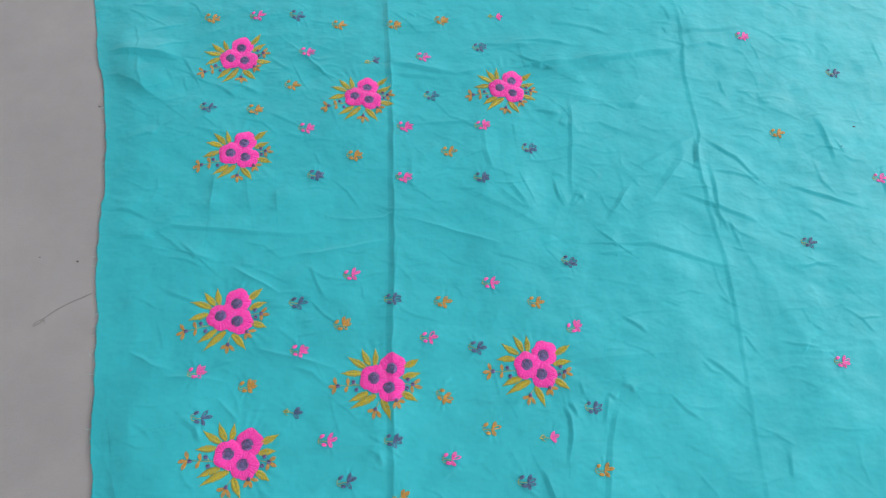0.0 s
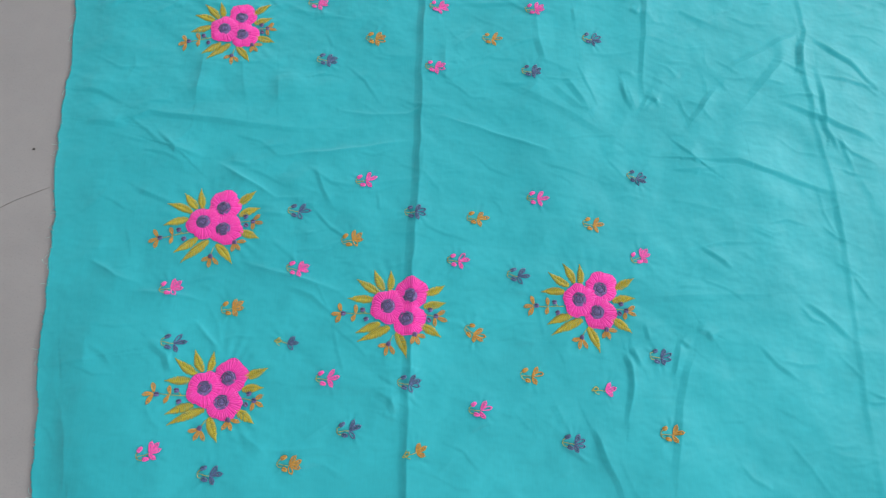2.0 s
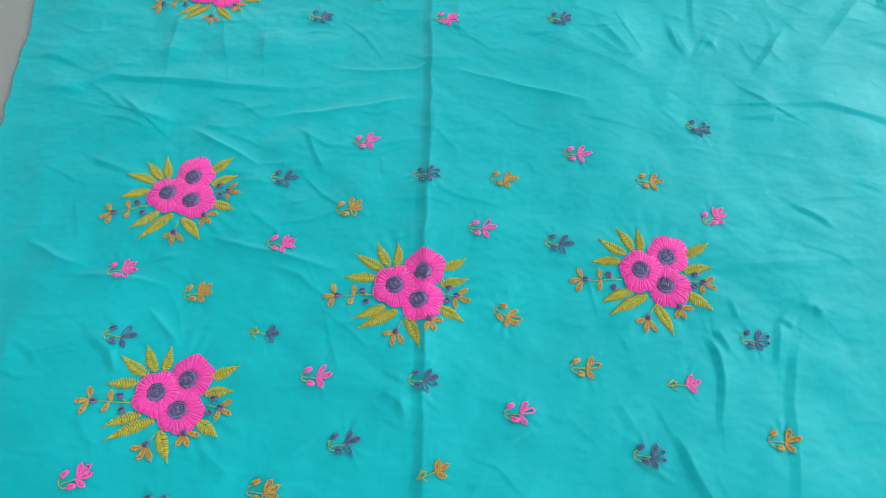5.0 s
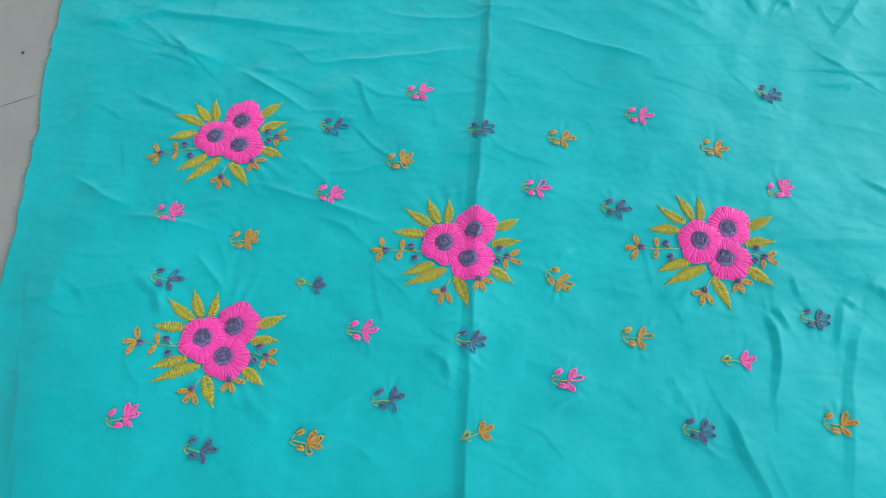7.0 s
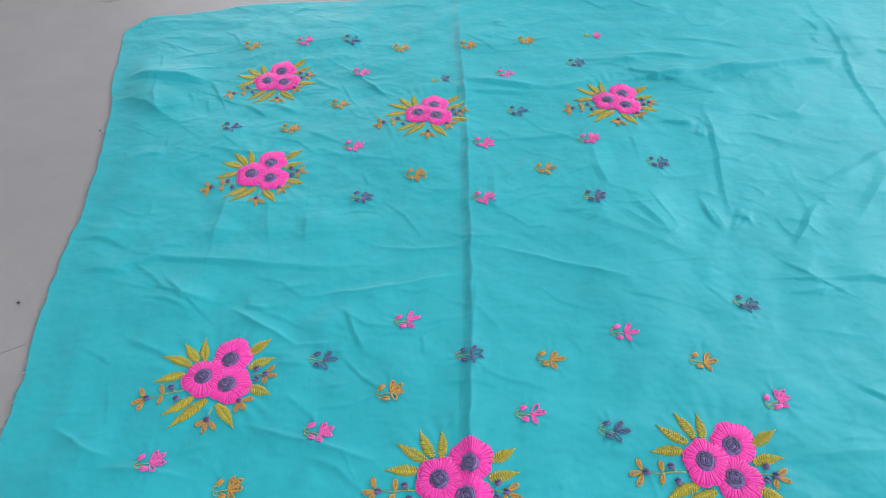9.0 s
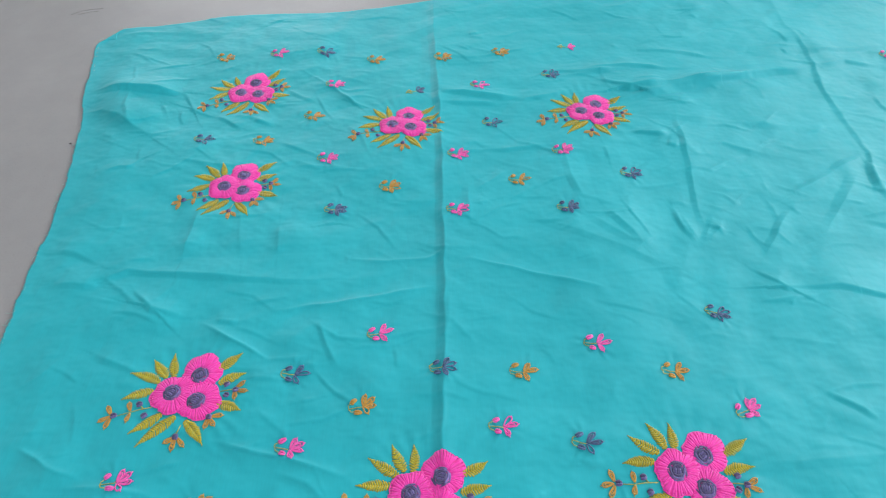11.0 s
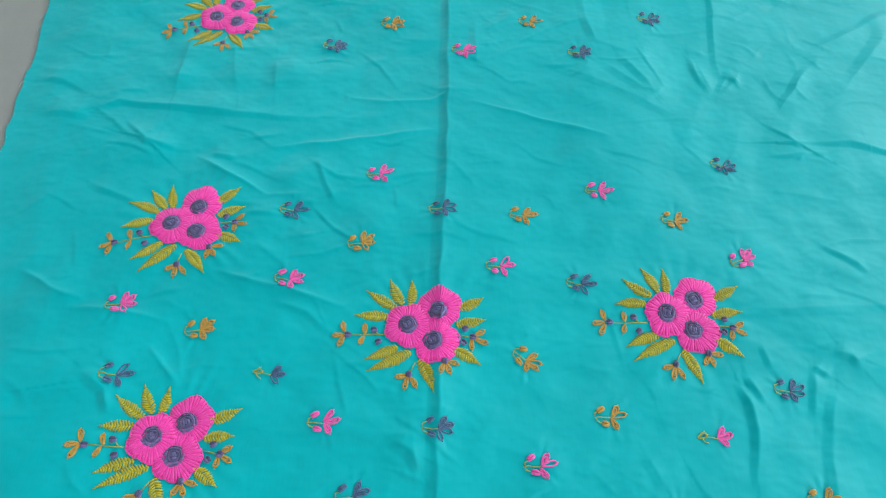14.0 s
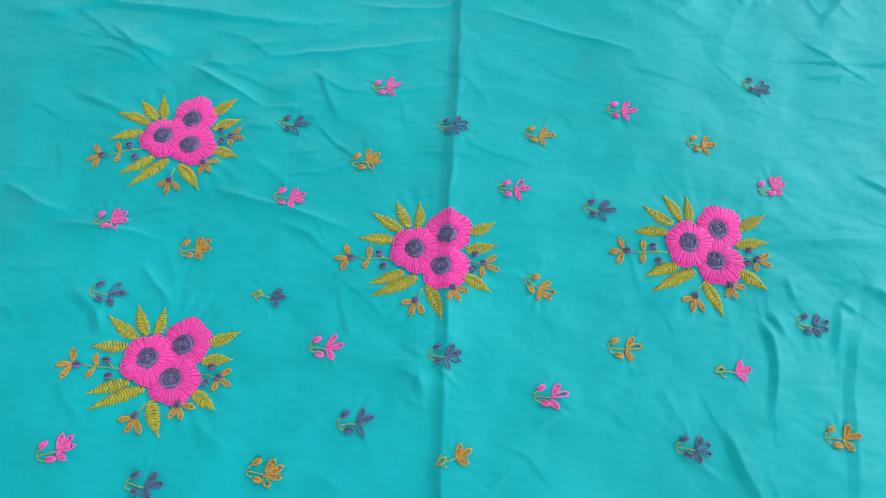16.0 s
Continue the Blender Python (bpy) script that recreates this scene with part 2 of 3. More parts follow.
crease(2.4, 10.4, 2.1, (0.524, 0.565), (0.578, 0.554), (0.616, 0.542))
crease(2.4, 10.4, 2.1, (0.442, 0.521), (0.479, 0.523), (0.515, 0.523), (0.571, 0.512))
crease(1.92, 10.4, 2.1, (0.410, 0.504), (0.443, 0.510), (0.477, 0.514))
crease(5.12, 15.6, 3.6, (0.456, 0.496), (0.491, 0.475), (0.560, 0.484), (0.678, 0.505), (0.737, 0.515))
crease(4.96, 15.6, 4.2, (0.472, 0.452), (0.521, 0.469), (0.566, 0.479), (0.639, 0.496))
crease(1.44, 15.6, 4.2, (0.491, 0.427), (0.598, 0.408), (0.694, 0.397))
crease(1.92, 7.8, 1.9, (0.473, 0.389), (0.493, 0.387), (0.513, 0.382))
crease(1.44, 7, 1.9, (0.509, 0.367), (0.521, 0.362))
crease(1.76, 9.1, 2.6, (0.533, 0.416), (0.526, 0.337), (0.517, 0.239))
crease(2.08, 7.8, 1.9, (0.493, 0.271), (0.499, 0.237))
crease(1.76, 7, 1.9, (0.520, 0.249), (0.537, 0.240))
crease(2.08, 11.7, 2.6, (0.737, 0.546), (0.789, 0.553), (0.845, 0.561))
crease(1.92, 11.7, 2.6, (0.738, 0.514), (0.781, 0.526), (0.825, 0.517))
crease(2.4, 13, 3.1, (0.726, 0.334), (0.724, 0.315), (0.719, 0.292))
crease(1.6, 18.2, 5.2, (0.525, 0.361), (0.573, 0.370), (0.631, 0.349))
crease(2.56, 13, 2.1, (-0.132, 0.232), (-0.107, 0.227), (-0.081, 0.211))
crease(2.4, 15.6, 2.6, (-0.116, 0.189), (-0.096, 0.188), (-0.073, 0.184))
crease(2.72, 13, 2.3, (-0.068, 0.194), (-0.049, 0.203), (0.012, 0.197), (0.065, 0.192), (0.134, 0.189))
crease(2.88, 11.7, 2.6, (-0.035, 0.178), (-0.014, 0.158), (0.017, 0.149))
crease(2.11, 2.4, 4.4, (0.093, 0.155), (0.171, 0.164), (0.241, 0.177))
crease(2.25, 2.4, 4.4, (0.161, 0.214), (0.201, 0.210), (0.238, 0.212), (0.257, 0.223))
crease(2.53, 2.4, 4.4, (0.034, 0.142), (0.072, 0.120), (0.099, 0.104))
crease(1.40, 2.4, 4.4, (0.099, 0.104), (0.131, 0.105))
crease(1.44, 7, 2.1, (0.084, 0.086), (0.113, 0.085))
crease(1.92, 10.4, 2.1, (-0.051, 0.110), (-0.008, 0.092))
crease(1.28, 7, 2.1, (0.045, 0.146), (0.067, 0.143))
crease(1.6, 15.6, 4.2, (0.260, 0.169), (0.253, 0.120))
crease(1.74, 7.8, 2.1, (0.497, -0.026), (0.501, -0.045))
crease(2.85, 10.4, 2.3, (0.473, -0.059), (0.477, -0.073), (0.477, -0.093), (0.470, -0.128))
crease(1.98, 7.8, 2.1, (0.480, -0.052), (0.488, -0.072))
crease(1.74, 7.8, 2.1, (0.533, -0.042), (0.543, -0.051))
crease(1.86, 10.4, 2.1, (0.533, -0.045), (0.524, -0.083))
crease(1.98, 15.6, 3.1, (0.543, -0.064), (0.528, -0.113), (0.513, -0.182))
crease(2.48, 13, 2.6, (0.434, -0.132), (0.442, -0.155), (0.457, -0.186), (0.463, -0.206))
crease(1.49, 11.7, 3.1, (0.396, -0.110), (0.404, -0.129))
crease(1.86, 9.1, 2.1, (0.551, -0.031), (0.562, -0.035), (0.568, -0.044))
crease(1.12, 15.6, 4.2, (0.394, -0.135), (0.428, -0.156))
crease(1.76, 10.4, 3.1, (0.216, -0.100), (0.230, -0.108), (0.235, -0.117))
crease(1.44, 7.8, 2.6, (0.231, -0.104), (0.236, -0.122))
crease(1.44, 15.6, 4.2, (0.132, -0.095), (0.202, -0.097), (0.243, -0.097))
crease(1.28, 13, 3.1, (0.289, -0.105), (0.334, -0.116))
crease(1.12, 13, 3.1, (0.113, -0.159), (0.170, -0.154))
crease(2.38, 2.4, 4.4, (-0.084, 0.027), (-0.056, 0.013), (-0.031, 0.003))
crease(1.96, 2.4, 4.4, (-0.036, -0.005), (-0.002, -0.006), (0.040, -0.012))
crease(2.25, 2.4, 4.4, (0.070, 0.030), (0.099, 0.022), (0.128, 0.015), (0.173, 0.000))
crease(2.38, 2.4, 4.4, (0.029, -0.034), (0.043, -0.048), (0.055, -0.060))
crease(2.08, 10.4, 3.1, (-0.012, -0.054), (0.006, -0.067), (0.013, -0.085))
crease(2.56, 31.2, 6.2, (-0.114, -0.084), (-0.086, -0.078), (-0.056, -0.074))
crease(4, 28.6, 7.3, (-0.102, -0.094), (-0.084, -0.122), (-0.071, -0.176), (-0.071, -0.201))
crease(1.44, 13, 4.2, (0.083, -0.140), (0.115, -0.165))
crease(1.6, 13, 4.2, (0.708, 0.318), (0.638, 0.235))
crease(1.6, 7, 2.1, (0.491, 0.267), (0.505, 0.227))
crease(1.44, 7, 2.1, (0.500, 0.261), (0.508, 0.229))
crease(1.44, 7, 2.1, (0.524, 0.248), (0.513, 0.226))
crease(1.44, 7, 2.1, (0.535, 0.245), (0.519, 0.229))
crease(2.08, 7.8, 2.6, (0.608, 0.260), (0.565, 0.204))
crease(2.56, 11.7, 2.3, (0.743, 0.339), (0.783, 0.308), (0.815, 0.272))
crease(1.6, 9.1, 2.1, (0.734, 0.289), (0.812, 0.274))
crease(2.56, 10.4, 2.3, (0.868, 0.259), (0.915, 0.244), (0.969, 0.223))
crease(2.56, 13, 2.3, (0.546, 0.193), (0.573, 0.168), (0.620, 0.167), (0.732, 0.132))
crease(2.08, 9.1, 2.3, (0.676, 0.002), (0.726, -0.041))
crease(1.6, 11.7, 3.1, (0.489, 0.003), (0.557, 0.004), (0.638, 0.009))
crease(1.76, 7.8, 2.1, (0.911, 0.540), (0.954, 0.531))
crease(1.6, 7.8, 2.1, (0.566, 0.060), (0.598, 0.036))
crease(2.08, 10.4, 2.6, (0.741, 0.298), (0.736, 0.213), (0.748, 0.185))
crease(1.44, 13, 3.1, (0.933, 0.380), (0.949, 0.298))
crease(1.6, 10.4, 2.6, (0.682, 0.250), (0.796, 0.201))
crease(2.9, 2.4, 4.4, (0.279, 0.210), (0.336, 0.192), (0.400, 0.170))
crease(1.6, 7.8, 2.1, (0.765, -0.127), (0.758, -0.161))
crease(1.44, 13, 3.6, (0.356, 0.261), (0.468, 0.197))
crease(1.44, 13, 3.6, (0.407, 0.261), (0.445, 0.222))
crease(1.6, 11.7, 3.1, (0.727, 0.348), (0.626, 0.289))


# small crumples all over, mostly along the weave
crumple_rng = random.Random(44)
for i in range(620):
    cx, cy = crumple_rng.uniform(-0.15, 1.15), crumple_rng.uniform(-0.28, 0.70)
    turn = crumple_rng.choice((0.0, 0.0, 0.15, -0.3, -0.6, -1.2, 0.5)) + crumple_rng.gauss(0, 0.2)
    half = crumple_rng.uniform(0.006, 0.034)
    bend = crumple_rng.uniform(-0.25, 0.25) * half
    ex, ey = half * math.cos(turn), half * math.sin(turn)
    crease(0.3 + 0.8 * crumple_rng.random() ** 2, crumple_rng.uniform(4, 10), crumple_rng.uniform(1.2, 2.2), (cx - ex, cy - ey), (cx - bend * math.sin(turn), cy + bend * math.cos(turn)), (cx + ex, cy + ey))


PUCKERS = [(x, y, 0.046, 0.014, 0.0003, 23) for x, y, turn, size in BOUQUETS] + [(w[1], w[2], 0.013, 0.007, 0.00022, 7) for w, form in SPRIGS]


EDGE_Y = (-1.2, -0.14, -0.11, -0.072, -0.024, 0.047, 0.171, 0.217, 0.2465, 0.29, 0.383, 0.432, 0.488, 0.587, 0.70)
EDGE_X = (0.02, -0.106, -0.113, -0.120, -0.122, -0.129, -0.144, -0.148, -0.1475, -0.152, -0.163, -0.171, -0.186, -0.204, -0.222)


def left_edge(y):
    return np.interp(y, EDGE_Y, EDGE_X) + 0.0035 * (WAVE(y, y * 0 + 0.4, 0.05) - 0.5) + 0.0030 * (WAVE(y, y * 0 + 0.9, 0.016) - 0.5)


def height(x, y):
    """The cloth's height over the floor."""
    x, y = np.asarray(x, float), np.asarray(y, float)
    z = 0.0008 + 0.0070 * WAVE(x, y, 0.11) ** 2 + 0.0018 * RIPPLE(x + 0.02 * WAVE(x, y, 0.06), y, 0.036) + 0.0003 * CRUMPLE(x, y, 0.014)
    # straight faint creases left by folding: shallow pleats that come and go
    for k, (turn, gap, tall) in enumerate(PLEATS):
        c, d = math.cos(turn), math.sin(turn)
        across = (x * c + y * d) / gap + 0.9 * WAVE(x + 0.3 * k, y - 0.2 * k, 0.21) + 0.10 * RIPPLE(x, y + k, 0.03)
        mask = np.clip(2.6 * WAVE(x - 0.37 * k, y + 0.53 * k, 0.075) - 1.05, 0, 1)
        z = z + tall * mask * (1 - 2 * np.abs(across - np.floor(across) - 0.5))
    shape = z.shape
    x, y, z = x.ravel(), y.ravel(), z.ravel().copy()
    for h, wl, wr, way in CREASES:
        px, py = [p[0] for p in way], [p[1] for p in way]
        m = 6 * max(wl, wr)
        near = np.nonzero((x > min(px) - m) & (x < max(px) + m) & (y > min(py) - m) & (y < max(py) + m))[0]
        if len(near) == 0:
            continue
        xx, yy = x[near], y[near]
        best = np.zeros_like(xx)
        n = len(way) - 1
        for k, ((x0, y0), (x1, y1)) in enumerate(zip(way, way[1:])):
            dx, dy = x1 - x0, y1 - y0
            s = math.hypot(dx, dy)
            ux, uy = dx / s, dy / s
            a = (xx - x0) * ux + (yy - y0) * uy
            d = (xx - x0) * uy - (yy - y0) * ux + 0.0026 * (RIPPLE(xx, yy, 0.022) - 0.5)
            over = np.maximum(0, np.maximum(-a, a - s))
            r = np.sqrt(d * d + over * over)
            # a soft slope on one side; on the other a short straight flank, or a second soft one for a plain ridge
            steep = np.exp(-(r / wr)) if wr > wl or wr > 0.0045 else np.maximum(0, 1 - r / (2.3 * wr))
            prof = np.where(d > 0, steep, np.exp(-(r / wl)))
            g = (k + np.clip(a / s, 0, 1)) / n
            taper = np.minimum(1, 0.2 + 3.2 * np.minimum(g, 1 - g)) * (0.55 + 0.8 * WAVE(xx, yy, 0.04))
            crisp = 0.00013 * np.exp(-((r / 0.0016) ** 2)) if wr < 0.0045 else 0.0
            best = np.maximum(best, (h * prof + crisp) * taper)
        z[near] += best
    # puckers that the stitches pull into the cloth
    for cx, cy, r0, band, tall, waves in PUCKERS:
        near = np.nonzero((np.abs(x - cx) < r0 + 3 * band) & (np.abs(y - cy) < r0 + 3 * band))[0]
        if len(near):
            dx, dy = x[near] - cx, y[near] - cy
            r, a = np.hypot(dx, dy), np.arctan2(dy, dx)
            w = np.cos(waves * a + 40 * cx + 2.2 * np.sin(3 * a + 30 * cy))
            z[near] += tall * np.exp(-(((r - r0) / band) ** 2)) * (0.4 + w * np.maximum(0, 0.2 + WAVE(x[near], y[near], 0.02)))
    x, y, z = x.reshape(shape), y.reshape(shape), z.reshape(shape)
    inner = np.clip((x - left_edge(y)) / 0.055, 0, 1)
    return 0.0006 + (z - 0.0006) * (0.3 + 0.7 * inner * inner * (3 - 2 * inner))


# ---------------------------------------------------------------- mesh helpers
class Shape:
    """Collects vertices and faces."""

    def __init__(self):
        self.v, self.f = [], []

    def tube(self, pts, radius, sides=6, coil=0, lift=0.0, flat=1.0):
        """A thread along points (x, y, z); radius a number or one for each point; coil: wound ridges along it."""
        pts = [Vector(p) for p in pts]
        n, base = len(pts), len(self.v)
        for i, p in enumerate(pts):
            d = (pts[min(i + 1, n - 1)] - pts[max(i - 1, 0)]).normalized()
            side = d.cross(Vector((0, 0, 1)))
            side = side.normalized() if side.length > 1e-6 else Vector((1, 0, 0))
            up = side.cross(d)
            r = radius[i] if isinstance(radius, (list, tuple)) else radius
            if coil:
                r *= 1 + 0.16 * (1 if i % 2 else -1)
            for k in range(sides):
                t = 2 * math.pi * k / sides
                q = p + side * (r * math.cos(t)) + up * (r * flat * math.sin(t))
                self.v.append((q.x, q.y, q.z + lift))
        for i in range(n - 1):
            for k in range(sides):
                a, b = base + i * sides + k, base + i * sides + (k + 1) % sides
                self.f.append((a, b, b + sides, a + sides))
        self.f.append(tuple(base + k for k in range(sides))[::-1])
        self.f.append(tuple(base + (n - 1) * sides + k for k in range(sides)))
        return self

    def link(self, name, mat, parent=None, label="", conform=True, smooth=True):
        v = np.array(self.v, float)
        if conform:
            v[:, 2] += height(v[:, 0], v[:, 1])
        me = bpy.data.meshes.new(name)
        me.from_pydata(v.tolist(), [], self.f)
        me.materials.append(mat)
        if smooth:
            me.shade_smooth()
        ob = new(name, me)
        ob.parent = parent
        return tagged(ob, label)


# ---------------------------------------------------------------- room
def slab(name, lo, hi, mat, label="", category="", bevel=0.0):
    bm = bmesh.new()
    bmesh.ops.create_cube(bm, size=1)
    for v in bm.verts:
        v.co = Vector([(lo[i] + hi[i]) / 2 + v.co[i] * (hi[i] - lo[i]) for i in range(3)])
    me = bpy.data.meshes.new(name)
    bm.to_mesh(me)
    bm.free()
    me.materials.append(mat)
    return tagged(new(name, me), label, category, kind="structure")


slab("floor", (-3.2, -3.2, -0.12), (4.3, 4.5, 0.0), CEMENT, "smooth grey cement floor with faint stains", "floor")
slab("ceiling", (-3.2, -3.2, 2.8), (4.3, 4.5, 2.95), PLASTER, "plain white plastered ceiling", "ceiling")


def wall(name, *boxes):
    bm = bmesh.new()
    for lo, hi in boxes:
        made = bmesh.ops.create_cube(bm, size=1)["verts"]
        for v in made:
            v.co = Vector([(lo[i] + hi[i]) / 2 + v.co[i] * (hi[i] - lo[i]) for i in range(3)])
    me = bpy.data.meshes.new(name)
    bm.to_mesh(me)
    bm.free()
    me.materials.append(PLASTER)
    return tagged(new(name, me), "plain white plastered wall", "wall", kind="structure")


# a wide unseen opening behind the eye, added to go with the south fill lamp
wall("wall_south", ((-3.2, -3.4, -0.12), (-0.2, -3.2, 2.95)), ((3.4, -3.4, -0.12), (4.3, -3.2, 2.95)),
     ((-0.2, -3.4, -0.12), (3.4, -3.2, 0.9)), ((-0.2, -3.4, 2.6), (3.4, -3.2, 2.95)))
wall("wall_west", ((-3.4, -3.4, -0.12), (-3.2, 4.7, 2.95)))
# the east wall has a wide window, the north wall an unseen opening added for its fill lamp
wall("wall_east", ((4.3, -3.4, -0.12), (4.5, 0.2, 2.95)), ((4.3, 4.0, -0.12), (4.5, 4.7, 2.95)),
     ((4.3, 0.2, -0.12), (4.5, 4.0, 1.1)), ((4.3, 0.2, 2.72), (4.5, 4.0, 2.95)))
wall("wall_north", ((-3.2, 4.5, -0.12), (-1.8, 4.7, 2.95)), ((0.0, 4.5, -0.12), (4.3, 4.7, 2.95)), ((-1.8, 4.5, 2.1), (0.0, 4.7, 2.95)))


# ---------------------------------------------------------------- the cloth
def top_shift(x, y):
    g = np.clip((y - 0.25) / 0.40, 0, 1)
    return g * g * (3 - 2 * g) * (0.130 * x + 0.004 * np.sin(x * 23))


def build_cloth():
    xs = np.concatenate([np.arange(0, 0.78, 0.0012), np.arange(0.78, 1.32, 0.0018), np.linspace(1.32, 2.1, 50)])
    ys = np.concatenate([np.linspace(-1.1, -0.24, 50)[:-1], np.arange(-0.24, 0.648, 0.00125)])
    gx, gy = np.meshgrid(xs, ys)
    # the corner turns in a little
    c = np.clip(1 - (gx + (0.648 - gy)) / 0.042, 0, 1)
    x = gx + left_edge(gy) + 0.030 * c * c
    y = gy + top_shift(gx - 0.13, gy) - 0.022 * c * c
    rs = np.random.RandomState(5)
    x[:, 0] += rs.normal(0, 0.0006, len(ys))
    z = height(x, y) + 0.004 * c * (1 - c)
    ny, nx = x.shape
    v = np.stack([x.ravel(), y.ravel(), z.ravel()], 1)
    idx = np.arange(ny * nx).reshape(ny, nx)
    quads = np.stack([idx[:-1, :-1], idx[:-1, 1:], idx[1:, 1:], idx[1:, :-1]], -1).reshape(-1, 4)
    rim = np.concatenate([idx[0, :], idx[1:, -1], idx[-1, -2::-1], idx[-2:0:-1, 0]])
    low = v[rim] - (0, 0, 0.0006)
    n0 = len(v)
    k = np.arange(len(rim))
    k1 = np.roll(k, -1)
    skirt = np.stack([rim[k1], rim[k], n0 + k, n0 + k1], -1)
    me = bpy.data.meshes.new("embroidered_cloth")
    me.from_pydata(np.concatenate([v, low]).tolist(), [], np.concatenate([quads, skirt]).tolist())
    me.materials.append(CLOTH)
    me.shade_smooth()
    return tagged(new("embroidered_cloth", me), "creased turquoise cotton cloth with floral embroidery, spread on the cement floor", "cloth")


cloth = build_cloth()


# ---------------------------------------------------------------- stitches
MM = 0.001


def loop_petal(s, a, tip, width, r, filled, rng):
    """A lazy-daisy stitch from a to tip (metres), with a second loop inside where it is filled."""
    ax, ay = a
    dx, dy = tip[0] - ax, tip[1] - ay
    length = math.hypot(dx, dy)
    ux, uy = dx / length, dy / length
    lean = rng.uniform(-0.12, 0.12) * width
    for reach, wide in ((1.0, 1.0), (0.78, 0.42)) if filled else ((1.0, 1.0),):
        pts = []
        for i in range(15):
            t = 2 * math.pi * i / 14
            q = 0.5 - 0.5 * math.cos(t)
            u = length * reach * q
            w = wide * width / 2 * math.sin(t) * (0.35 + 0.75 * q) + lean * math.sin(math.pi * q)
            pts.append((ax + ux * u - uy * w, ay + uy * u + ux * w, 0.0004 + 0.0004 * math.sin(t / 2)))
        s.tube(pts, r, 6, flat=0.7)
    # the small holding stitch at the tip
    s.tube([(tip[0] - ux * 0.0012, tip[1] - uy * 0.0012, 0.0007), (tip[0] + ux * 0.0013, tip[1] + uy * 0.0013, 0.0001)], r * 0.8, 5)


def bullion(s, pts, r, coils):
    """A wound knot along a few control points."""
    n = 2 * coils
    out, rad = [], []
    for i in range(n + 1):
        q = i / n * (len(pts) - 1)
        k = min(int(q), len(pts) - 2)
        a, b = Vector(pts[k]), Vector(pts[k + 1])
        out.append(a.lerp(b, q - k))
        rad.append(r * (0.55 + 0.45 * min(1, 5 * min(i / n, 1 - i / n))))
    s.tube(out, rad, 7, coil=1, flat=0.8)


def bud(x, y, angle, length, r, mat, parent, rng):
    s = Shape()
    c, d = math.cos(angle) * length / 2, math.sin(angle) * length / 2
    for k in (-1, 1):
        ox, oy = -math.sin(angle) * r * 0.62 * k, math.cos(angle) * r * 0.62 * k
        bullion(s, [(x - c + ox, y - d + oy, r * 0.6), (x + ox * 1.3, y + oy * 1.3, r * 1.0), (x + c + ox * 0.4, y + d + oy * 0.4, r * 0.6)], r * 0.78, 5)
    return s.link("bud", mat, parent)


def sprig(kind, x, y, turn=0.0, size=1.0, form="full"):
    """A small stitched sprig: an olive stem, two buds and a fan of petals."""
    mat, word = {"p": (ROSE, "pink"), "b": (SLATE, "violet-blue"), "o": (ORANGE, "ochre")}[kind]
    rng = random.Random(int(x * 7919) * 31 + int(y * 6271))
    t = radians(turn)
    ct, st = math.cos(t) * size * MM, math.sin(t) * size * MM

    def at(px, py):
        px, py = px + rng.uniform(-0.5, 0.5), py + rng.uniform(-0.5, 0.5)
        return x + px * ct - py * st, y + px * st + py * ct

    def run(*pts):
        return [(*at(*p), 0.0006) for p in pts]

    s = Shape()
    s.tube(run((-11, 0.4), (-8, 0.2), (-4, -0.6), (0.5, -1.2)), 0.00034, 5)
    s.tube(run((-10.8, 1), (-10.2, 3.2), (-7.0, 4.6)), 0.00036, 5)
    s.tube(run((-10.8, 0), (-9.6, -2.6), (-6.4, -3.8)), 0.00036, 5)
    if form == "stub":
        loop_petal(s, at(-13, 0), at(-6.5, 1.6), 4.0 * MM * size, 0.00045, False, rng)
    stem = s.link("sprig", STEM, cloth, "small stitched %s sprig with an olive stem" % word)
    tips = [(7.0, 7.4), (12.6, 0.8), (4.6, -8.4)] if rng.random() < 0.6 else [(6.0, 7.4), (11.6, 3.4), (11.2, -2.8), (4.0, -8.2)]
    if form == "stub":
        tips = [(6.5, 5.6), (11.2, 1.0), (6.6, -6.0)]
    for px, py in tips:
        s = Shape()
        loop_petal(s, at(0.6 + 0.08 * px, -1.0 + 0.08 * py), at(px, py), rng.uniform(3.9, 5.0) * MM * size, 0.00056 * size, rng.random() < (0.55 if kind == "b" else 0.8), rng)
        s.link("petal", mat, stem)
    if form != "stub":
        for px, py, a in ((-5.0, 5.6, 25), (-3.6, -4.8, -20)):
            bx, by = at(px, py)
            bud(bx, by, radians(a + turn), rng.uniform(5.2, 6.6) * MM * size, 1.35 * MM * size, mat, stem, rng)
    return stem


